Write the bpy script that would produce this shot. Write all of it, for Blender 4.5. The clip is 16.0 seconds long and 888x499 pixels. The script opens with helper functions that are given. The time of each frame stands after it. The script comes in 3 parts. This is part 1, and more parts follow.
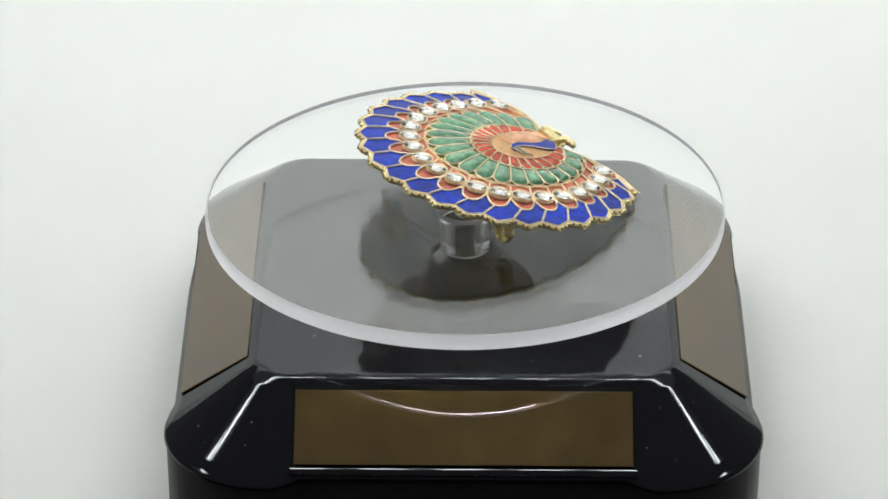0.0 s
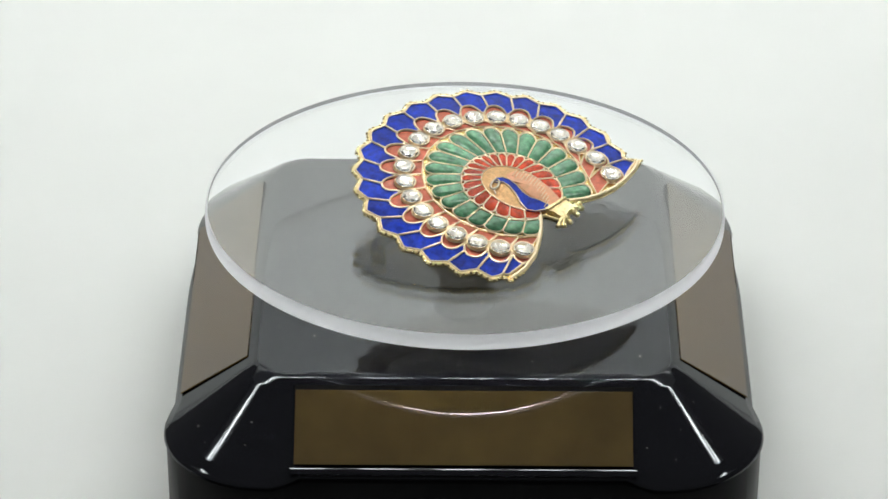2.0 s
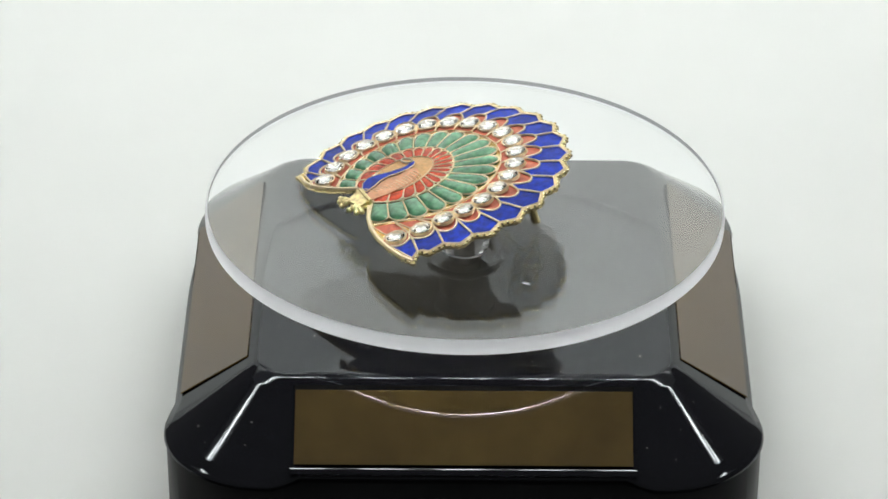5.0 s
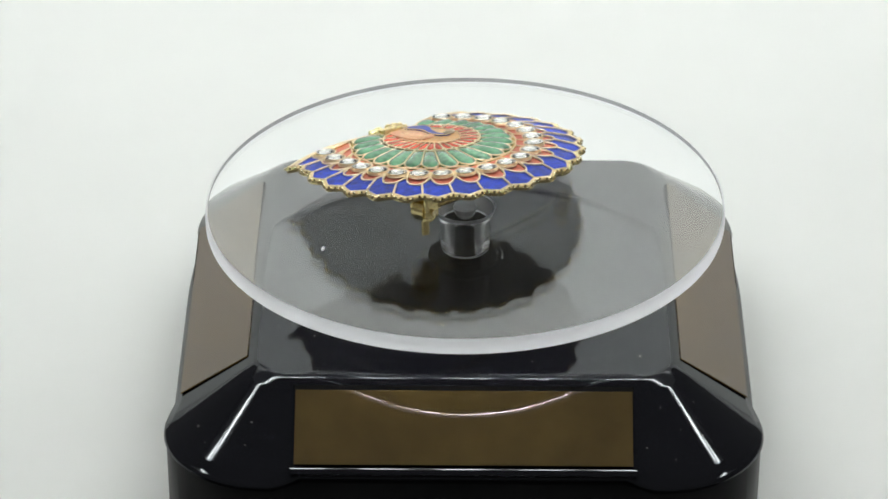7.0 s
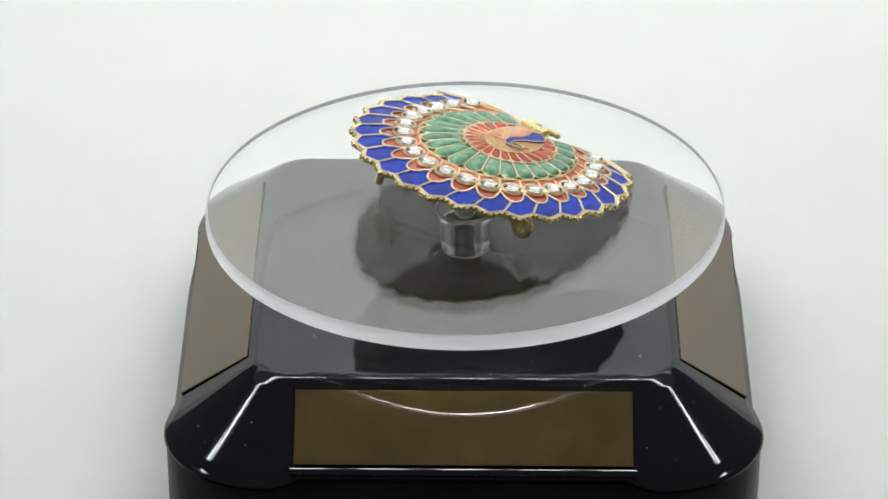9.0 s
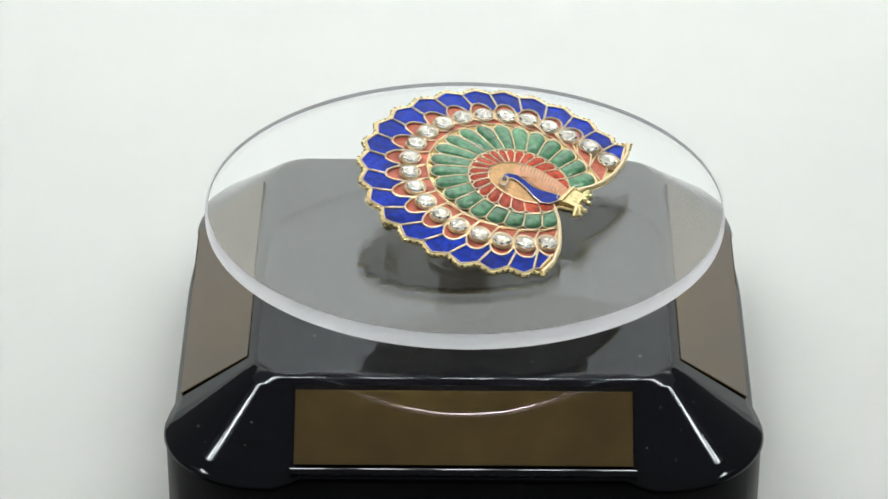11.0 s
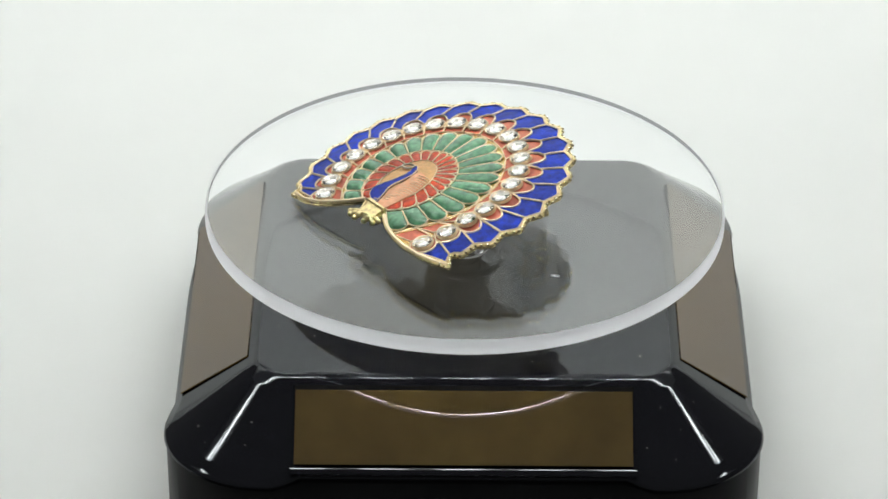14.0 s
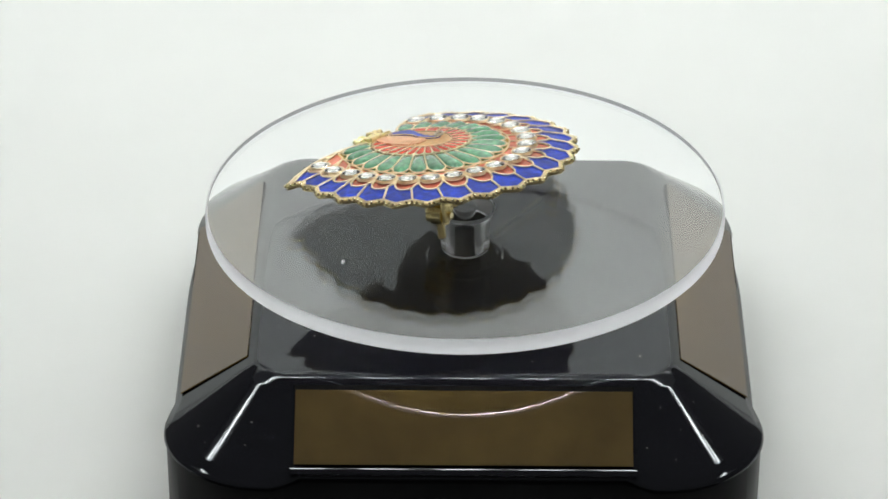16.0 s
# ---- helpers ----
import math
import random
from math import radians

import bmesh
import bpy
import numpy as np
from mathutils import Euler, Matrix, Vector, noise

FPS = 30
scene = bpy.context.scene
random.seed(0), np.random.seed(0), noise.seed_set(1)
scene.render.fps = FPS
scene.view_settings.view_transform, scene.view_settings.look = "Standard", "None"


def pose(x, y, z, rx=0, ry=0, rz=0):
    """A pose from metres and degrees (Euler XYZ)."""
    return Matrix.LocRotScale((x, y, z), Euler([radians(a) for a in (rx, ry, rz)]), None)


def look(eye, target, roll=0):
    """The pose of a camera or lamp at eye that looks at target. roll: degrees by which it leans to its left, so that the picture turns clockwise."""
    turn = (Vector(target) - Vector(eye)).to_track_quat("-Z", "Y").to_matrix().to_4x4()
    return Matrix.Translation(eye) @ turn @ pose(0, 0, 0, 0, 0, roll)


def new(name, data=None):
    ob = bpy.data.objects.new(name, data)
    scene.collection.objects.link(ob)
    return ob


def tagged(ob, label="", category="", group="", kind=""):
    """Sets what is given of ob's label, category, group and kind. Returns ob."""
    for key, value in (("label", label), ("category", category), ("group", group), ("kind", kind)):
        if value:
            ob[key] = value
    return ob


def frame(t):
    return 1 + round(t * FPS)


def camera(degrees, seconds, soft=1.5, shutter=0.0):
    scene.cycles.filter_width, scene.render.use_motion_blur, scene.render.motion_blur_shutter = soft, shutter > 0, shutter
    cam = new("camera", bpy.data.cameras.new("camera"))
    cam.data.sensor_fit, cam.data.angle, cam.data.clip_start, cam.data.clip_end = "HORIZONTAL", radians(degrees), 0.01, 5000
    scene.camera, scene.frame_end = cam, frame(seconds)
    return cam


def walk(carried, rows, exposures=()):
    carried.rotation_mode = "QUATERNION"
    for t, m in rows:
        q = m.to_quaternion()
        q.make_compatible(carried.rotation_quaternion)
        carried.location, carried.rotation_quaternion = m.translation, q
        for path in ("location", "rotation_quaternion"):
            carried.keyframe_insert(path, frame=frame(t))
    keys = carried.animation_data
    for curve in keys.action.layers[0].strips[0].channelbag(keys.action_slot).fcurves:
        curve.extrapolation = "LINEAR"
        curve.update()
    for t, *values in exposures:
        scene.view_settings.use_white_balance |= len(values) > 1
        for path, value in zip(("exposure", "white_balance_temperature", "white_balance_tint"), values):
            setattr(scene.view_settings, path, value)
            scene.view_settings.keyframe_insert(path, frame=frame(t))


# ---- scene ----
# ---- camera ----
cam = camera(12.92, 16.0, soft=1.6, shutter=0.0)
DISC_TOP = 0.047          # height of the disc's upper face over the paper
EYE = Vector((0.0, -0.6676, 0.3835 + DISC_TOP))
YAW, PITCH = radians(-0.352), radians(30.586)
AIM = EYE + Vector((math.sin(YAW) * math.cos(PITCH), math.cos(YAW) * math.cos(PITCH), -math.sin(PITCH)))
STILL = look(EYE, AIM, 0.167)
walk(cam, [(0.0, STILL), (16.0, STILL)])

# ---- light ----
scene.view_settings.exposure = 0.0
world = bpy.data.worlds.new("dim_room")
scene.world = world
world.use_nodes = True
world.node_tree.nodes["Background"].inputs["Color"].default_value = (0.86, 0.87, 0.86, 1)
world.node_tree.nodes["Background"].inputs["Strength"].default_value = 0.11


def area_lamp(name, eye, target, sx, sy, watts, colour):
    data = bpy.data.lights.new(name, "AREA")
    data.shape, data.size, data.size_y, data.energy, data.color = "RECTANGLE", sx, sy, watts, colour
    ob = new(name, data)
    ob.matrix_world = look(eye, target)
    return ob


# unseen fill lamp, added to brighten the backdrop and its reflections
area_lamp("backdrop_fill_lamp", (0, 0.21, 0.345), (0, 0.34, 0.17), 0.62, 0.02, 0.79, (0.99, 0.985, 0.965))


# ---- materials ----
def material(name, colour, rough=0.5, metal=0.0, vary=0.0, scale=400.0, bump=0.0, bump_scale=900.0, coat=0.0, spec=0.5, rough_vary=0.0, random_tint=0.0, glass=False, ior=1.5):
    m = bpy.data.materials.new(name)
    m.use_nodes = True
    nt = m.node_tree
    b = nt.nodes["Principled BSDF"]
    b.inputs["Base Color"].default_value = (*colour, 1)
    b.inputs["Roughness"].default_value = rough
    b.inputs["Metallic"].default_value = metal
    b.inputs["IOR"].default_value = ior
    b.inputs["Specular IOR Level"].default_value = spec
    b.inputs["Coat Weight"].default_value = coat
    b.inputs["Coat Roughness"].default_value = 0.04
    if glass:
        b.inputs["Transmission Weight"].default_value = 1.0
    co = nt.nodes.new("ShaderNodeTexCoord")

    def cloud(s, detail=4.0):
        n = nt.nodes.new("ShaderNodeTexNoise")
        n.inputs["Scale"].default_value = s
        n.inputs["Detail"].default_value = detail
        nt.links.new(co.outputs["Object"], n.inputs["Vector"])
        return n.outputs["Fac"]

    def ramp(fac, lo, hi):
        r = nt.nodes.new("ShaderNodeMapRange")
        r.inputs["From Min"].default_value, r.inputs["From Max"].default_value = 0.3, 0.7
        r.inputs["To Min"].default_value, r.inputs["To Max"].default_value = lo, hi
        nt.links.new(fac, r.inputs["Value"])
        return r.outputs["Result"]

    if vary > 0 or random_tint > 0:
        hsv = nt.nodes.new("ShaderNodeHueSaturation")
        hsv.inputs["Color"].default_value = (*colour, 1)
        value = ramp(cloud(scale), 1 - vary, 1 + vary)
        big = ramp(cloud(scale * 0.13, 2.0), 1 - vary * 0.6, 1 + vary * 0.6)
        mul = nt.nodes.new("ShaderNodeMath")
        mul.operation = "MULTIPLY"
        nt.links.new(value, mul.inputs[0])
        nt.links.new(big, mul.inputs[1])
        last = mul.outputs[0]
        if random_tint > 0:
            info = nt.nodes.new("ShaderNodeObjectInfo")
            r = nt.nodes.new("ShaderNodeMapRange")
            r.inputs["To Min"].default_value, r.inputs["To Max"].default_value = 1 - random_tint, 1 + random_tint
            nt.links.new(info.outputs["Random"], r.inputs["Value"])
            mul2 = nt.nodes.new("ShaderNodeMath")
            mul2.operation = "MULTIPLY"
            nt.links.new(last, mul2.inputs[0])
            nt.links.new(r.outputs["Result"], mul2.inputs[1])
            last = mul2.outputs[0]
        nt.links.new(last, hsv.inputs["Value"])
        nt.links.new(hsv.outputs["Color"], b.inputs["Base Color"])
    if rough_vary > 0:
        nt.links.new(ramp(cloud(scale * 0.5), max(0.0, rough - rough_vary), rough + rough_vary), b.inputs["Roughness"])
    if bump > 0:
        bn = nt.nodes.new("ShaderNodeBump")
        bn.inputs["Strength"].default_value = bump
        bn.inputs["Distance"].default_value = 0.0002
        nt.links.new(cloud(bump_scale), bn.inputs["Height"])
        nt.links.new(bn.outputs["Normal"], b.inputs["Normal"])
    return m


PAPER = material("white_paper", (0.83, 0.86, 0.84), 0.75, vary=0.012, scale=25, bump=0.05, bump_scale=600)
PANEL = material("white_panel_fabric", (0.86, 0.87, 0.87), 0.8, vary=0.015, scale=30)
PLASTIC = material("black_gloss_plastic", (0.006, 0.006, 0.009), 0.05, rough_vary=0.015, scale=120, spec=0.52)
PLASTIC.node_tree.nodes["Principled BSDF"].inputs["Specular Tint"].default_value = (0.88, 0.95, 1.0, 1)
SKIRT = material("black_satin_plastic", (0.005, 0.005, 0.006), 0.34, vary=0.1, scale=200, spec=0.06)
SOLAR = material("brown_solar_cell", (0.080, 0.054, 0.015), 0.03, vary=0.16, scale=90, ior=1.9)
SOLAR.node_tree.nodes["Principled BSDF"].inputs["Specular Tint"].default_value = (1.0, 0.86, 0.88, 1)
GAP = material("black_gap", (0.003, 0.003, 0.003), 0.5, spec=0.08)
ACRYLIC = material("clear_acrylic", (0.98, 0.99, 1.0), 0.0, glass=True, ior=1.57)
EDGE = bpy.data.materials.new("piped_light_edge")      # scatters light both ways; its white stands in for light piped to the edge
EDGE.use_nodes = True
_nt = EDGE.node_tree
_nt.nodes.remove(_nt.nodes["Principled BSDF"])
_diff, _trans, _mix = _nt.nodes.new("ShaderNodeBsdfDiffuse"), _nt.nodes.new("ShaderNodeBsdfTranslucent"), _nt.nodes.new("ShaderNodeMixShader")
_diff.inputs["Color"].default_value = (0.97, 0.97, 0.96, 1)
_trans.inputs["Color"].default_value = (0.97, 0.985, 1.0, 1)
_mix.inputs["Fac"].default_value = 0.95
_nt.links.new(_diff.outputs[0], _mix.inputs[1])
_nt.links.new(_trans.outputs[0], _mix.inputs[2])
_gloss, _mix2 = _nt.nodes.new("ShaderNodeBsdfGlossy"), _nt.nodes.new("ShaderNodeMixShader")
_gloss.inputs["Roughness"].default_value = 0.08
_mix2.inputs["Fac"].default_value = 0.03
_nt.links.new(_mix.outputs[0], _mix2.inputs[1])
_nt.links.new(_gloss.outputs[0], _mix2.inputs[2])
_nt.links.new(_mix2.outputs[0], _nt.nodes["Material Output"].inputs["Surface"])
WALL = bpy.data.materials.new("half_polished_acrylic_wall")
WALL.use_nodes = True
_nt = WALL.node_tree
_nt.nodes.remove(_nt.nodes["Principled BSDF"])
_diff, _glass, _mix = _nt.nodes.new("ShaderNodeBsdfTranslucent"), _nt.nodes.new("ShaderNodeBsdfGlass"), _nt.nodes.new("ShaderNodeMixShader")
_diff.inputs["Color"].default_value = (0.96, 0.97, 0.99, 1)
_glass.inputs["IOR"].default_value, _glass.inputs["Roughness"].default_value = 1.57, 0.0
_mix.inputs["Fac"].default_value = 0.72
_nt.links.new(_diff.outputs[0], _mix.inputs[1])
_nt.links.new(_glass.outputs[0], _mix.inputs[2])
_nt.links.new(_mix.outputs[0], _nt.nodes["Material Output"].inputs["Surface"])
CLOUDED = WALL.copy()                                    # the hub is a little cloudier
CLOUDED.name = "clouded_acrylic"
for _node in CLOUDED.node_tree.nodes:
    if _node.type == "MIX_SHADER":
        _node.inputs["Fac"].default_value = 0.80
GOLD = material("polished_gold", (0.93, 0.76, 0.36), 0.22, 1.0, vary=0.12, scale=900, bump=0.5, bump_scale=1600)
WIRE = material("pale_gold_wire", (0.90, 0.76, 0.53), 0.42, 1.0, vary=0.10, scale=900)
BLUE = material("cobalt_enamel", (0.004, 0.036, 0.44), 0.30, vary=0.42, scale=800, coat=0.0, spec=0.25, bump=0.35, bump_scale=900, random_tint=0.12)
GREEN = material("jade_enamel", (0.098, 0.305, 0.155), 0.2, vary=0.36, scale=800, coat=1.0, spec=0.4, bump=0.22, bump_scale=480, random_tint=0.12)
RED = material("brick_red_enamel", (0.56, 0.056, 0.014), 0.22, vary=0.36, scale=1000, coat=0.2, spec=0.35, bump=0.4, bump_scale=600, random_tint=0.12)
CORAL = material("coral_enamel", (0.64, 0.17, 0.10), 0.28, vary=0.18, scale=900, coat=0.1, spec=0.35, bump=0.1, bump_scale=900, random_tint=0.1)
PEACH = material("peach_enamel", (0.86, 0.44, 0.24), 0.3, vary=0.12, scale=900, coat=0.1, bump=0.4, bump_scale=1200)
FRINGE = material("pale_gold_fringe", (0.95, 0.72, 0.46), 0.4, 0.1, vary=0.1, scale=1200)
BEAD = material("bright_gold_beads", (0.95, 0.80, 0.48), 0.14, 1.0, vary=0.1, scale=1200)
CAST = material("cast_gold", (0.95, 0.79, 0.43), 0.42, 1.0, vary=0.25, scale=1200, bump=1.0, bump_scale=1500)
BACK = material("toned_down_gold", (0.62, 0.56, 0.46), 0.5, 1.0, vary=0.2, scale=500, bump=0.3, bump_scale=900)
CRYSTAL = material("clear_rhinestone", (1.0, 1.0, 0.99), 0.0, glass=True, ior=1.52)
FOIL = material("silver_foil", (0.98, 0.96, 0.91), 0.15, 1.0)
SATIN = material("pale_sparkle_foil", (0.70, 0.66, 0.59), 0.5, 0.0, vary=0.08, scale=1500)
LED = material("led_chip", (1, 1, 1), 0.4)
LED.node_tree.nodes["Principled BSDF"].inputs["Emission Color"].default_value = (0.99, 0.985, 0.965, 1)
LED.node_tree.nodes["Principled BSDF"].inputs["Emission Strength"].default_value = 29.0
TABLE = material("dark_table", (0.03, 0.024, 0.018), 0.5, vary=0.3, scale=12)
ALUMINIUM = material("white_strip_board", (0.8, 0.8, 0.8), 0.4, vary=0.05, scale=60)


# ---- building helpers ----
def part(name, bm, mat, parent=None, label="", smooth=True, sharp=35):
    me = bpy.data.meshes.new(name)
    bmesh.ops.recalc_face_normals(bm, faces=bm.faces[:])
    bm.to_mesh(me)
    bm.free()
    me.materials.append(mat)
    if smooth:
        me.polygons.foreach_set("use_smooth", [True] * len(me.polygons))
        me.set_sharp_from_angle(angle=radians(sharp))
    ob = new(name, me)
    if parent is not None:
        ob.parent = parent
    if label:
        tagged(ob, label)
    return ob


def loft(bm, rings, cap_start=True, cap_end=True):
    """Join rings of points, all with the same count, by quads."""
    rows = [[bm.verts.new(p) for p in ring] for ring in rings]
    n = len(rows[0])
    for a, b in zip(rows, rows[1:]):
        for i in range(n):
            bm.faces.new((a[i], a[(i + 1) % n], b[(i + 1) % n], b[i]))
    if cap_start:
        bm.faces.new(rows[0])
    if cap_end:
        bm.faces.new(rows[-1])
    return rows


def lathe(bm, profile, n=48, centre=(0, 0, 0), cap=True):
    c = Vector(centre)
    rings = [[c + Vector((r * math.cos(2 * math.pi * k / n), r * math.sin(2 * math.pi * k / n), z)) for k in range(n)] for r, z in profile]
    return loft(bm, rings, cap, cap)


def box(bm, x0, x1, y0, y1, z0, z1, bevel=0.0):
    vs = [bm.verts.new((x, y, z)) for x in (x0, x1) for y in (y0, y1) for z in (z0, z1)]
    fs = [bm.faces.new([vs[i] for i in f]) for f in ((0, 1, 3, 2), (4, 6, 7, 5), (0, 4, 5, 1), (2, 3, 7, 6), (0, 2, 6, 4), (1, 5, 7, 3))]
    if bevel > 0:
        es = {e for f in fs for e in f.edges}
        bmesh.ops.bevel(bm, geom=list(es), offset=bevel, segments=3, affect="EDGES", profile=0.5)


def tube(bm, pts, radius, sides=6, closed=False):
    pts = [Vector(p) for p in pts]
    n = len(pts)
    rings = []
    for i, p in enumerate(pts):
        a = pts[(i - 1) % n] if closed or i else p
        b = pts[(i + 1) % n] if closed or i < n - 1 else p
        d = (b - a).normalized()
        side = d.cross(Vector((0, 0, 1)))
        side = side.normalized() if side.length > 1e-6 else Vector((1, 0, 0))
        up = side.cross(d)
        rings.append([p + radius / 1000 * (side * math.cos(2 * math.pi * k / sides) + up * math.sin(2 * math.pi * k / sides)) for k in range(sides)])
    if closed:
        rows = [[bm.verts.new(q) for q in r] for r in rings]
        for i in range(n):
            a, b = rows[i], rows[(i + 1) % n]
            for k in range(sides):
                bm.faces.new((a[k], a[(k + 1) % sides], b[(k + 1) % sides], b[k]))
    else:
        loft(bm, rings)


# ---- the light box: paper sweep, added white panels, lamp strips ----
def light_box():
    # one sheet of paper: flat, then curving up behind
    bm = bmesh.new()
    prof = [(-0.085, 0.0), (0.0, 0.0), (0.1, 0.0), (0.22, 0.0)]
    prof += [(0.22 + 0.12 * math.sin(a), 0.12 * (1 - math.cos(a))) for a in np.linspace(0.15, math.pi / 2, 10)]
    prof += [(0.34, 0.2), (0.34, 0.35)]
    top = [[bm.verts.new((x, y, z)) for x in np.linspace(-0.295, 0.295, 9)] for y, z in prof]
    low = [[bm.verts.new((x, y + 0.0006, z - 0.0006)) for x in np.linspace(-0.295, 0.295, 9)] for y, z in prof]
    for rows in (top, low):
        for a, b in zip(rows, rows[1:]):
            for i in range(8):
                bm.faces.new((a[i], a[i + 1], b[i + 1], b[i]))
    ring = lambda r: [q[0] for q in r] + r[-1][1:-1] + [q[-1] for q in reversed(r)] + list(reversed(r[0][1:-1]))
    a, b = ring(top), ring(low)
    for i in range(len(a)):
        bm.faces.new((a[i], a[(i + 1) % len(a)], b[(i + 1) % len(a)], b[i]))
    tagged(part("backdrop", bm, PAPER), "smooth white paper sweep curving up behind the turntable", "backdrop", kind="structure")
    # unseen panels, added and sized to shape what the glossy parts reflect
    for name, b6 in (("wall_left", (-0.31, -0.30, 0.30, 0.36, -0.01, 0.36)), ("wall_right", (0.30, 0.31, 0.30, 0.36, -0.01, 0.36)),
                     ("wall_back", (-0.30, 0.30, 0.35, 0.36, -0.01, 0.36))):
        bm = bmesh.new()
        box(bm, *b6)
        tagged(part(name, bm, PANEL, smooth=False), "unseen plain white panel added to shape the reflections", "tent wall", kind="structure")
    bm = bmesh.new()
    box(bm, -0.36, 0.36, -0.03, 0.36, 0.361, 0.37)
    tagged(part("ceiling", bm, PANEL, smooth=False), "unseen plain white overhead panel added to shape the reflections", "tent roof", kind="structure")
    bm = bmesh.new()
    box(bm, -0.9, 0.9, -0.9, 0.9, -0.05, -0.012)
    tagged(part("ground", bm, TABLE, smooth=False), "unseen dark table added under the paper sweep", "table", kind="structure")
    # strip of small lamps under the top panel's front edge
    strip = tagged(new("led_strip"), "white strip with two rows of small lamps overhead, out of view", "lamp strip")
    bm = bmesh.new()
    box(bm, -0.34, 0.34, -0.014, 0.014, 0.0, 0.003)
    part("board", bm, ALUMINIUM, strip, smooth=False)
    chip = None
    for row in range(2):
        for k in range(31):
            if chip is None:
                bm = bmesh.new()
                box(bm, -0.0062, 0.0062, -0.0050, 0.0050, -0.0015, 0.0)
                chip = part("led_chip", bm, LED, strip, smooth=False)
                ob = chip
            else:
                ob = new("led_chip", chip.data)
                ob.parent = strip
            ob.location = (-0.33 + 0.022 * k, -0.0053 + 0.0106 * row, -0.0002)
    strip.location = (0, -0.005, 0.3575)


light_box()


# ---- the turntable base ----
def outline(half, corner, bump, z, n_side=28, n_corner=26, flat=0.0315, ease=0.003):
    """Rounded square seen from above, at height z; its corner lobes carry the slope on, further out and down, by bump."""
    pts = []
    for q in range(4):
        side = []
        reach = half + bump - corner
        for k in range(n_side):
            u = -reach + 2 * reach * (k + 0.5) / n_side
            t = min(1.0, max(0.0, (abs(u) - flat) / ease))
            out = bump * t * t * (3 - 2 * t)
            side.append((u, -(half + out), z - 0.75 * out))
        arc = []
        for k in range(n_corner):
            a = -math.pi / 2 + (math.pi / 2) * (k + 0.5) / n_corner
            arc.append((reach + corner * math.cos(a), -reach + corner * math.sin(a), z - 0.75 * bump))
        c, s = math.cos(q * math.pi / 2), math.sin(q * math.pi / 2)
        pts += [(c * x - s * y, s * x + c * y, h) for x, y, h in side + arc]
    return pts


def deepen(y):
    """The housing is a little deeper towards its front than it is wide."""
    t = min(1.0, max(0.0, (0.02 - y) / 0.05))
    return y - 0.0017 * t * t * (3 - 2 * t)


def narrow(x, y):
    """Its two far corners stand out less than the two near ones."""
    t = min(1.0, max(0.0, (y - 0.008) / 0.036))
    return x * (1 - 0.035 * t * t * (3 - 2 * t))


PLATE, LEDGE = DISC_TOP - 0.0145, DISC_TOP - 0.0261     # heights of the top plate and of the slope's foot
SLOPE_TOP, SLOPE_FOOT = 0.0405, 0.0552


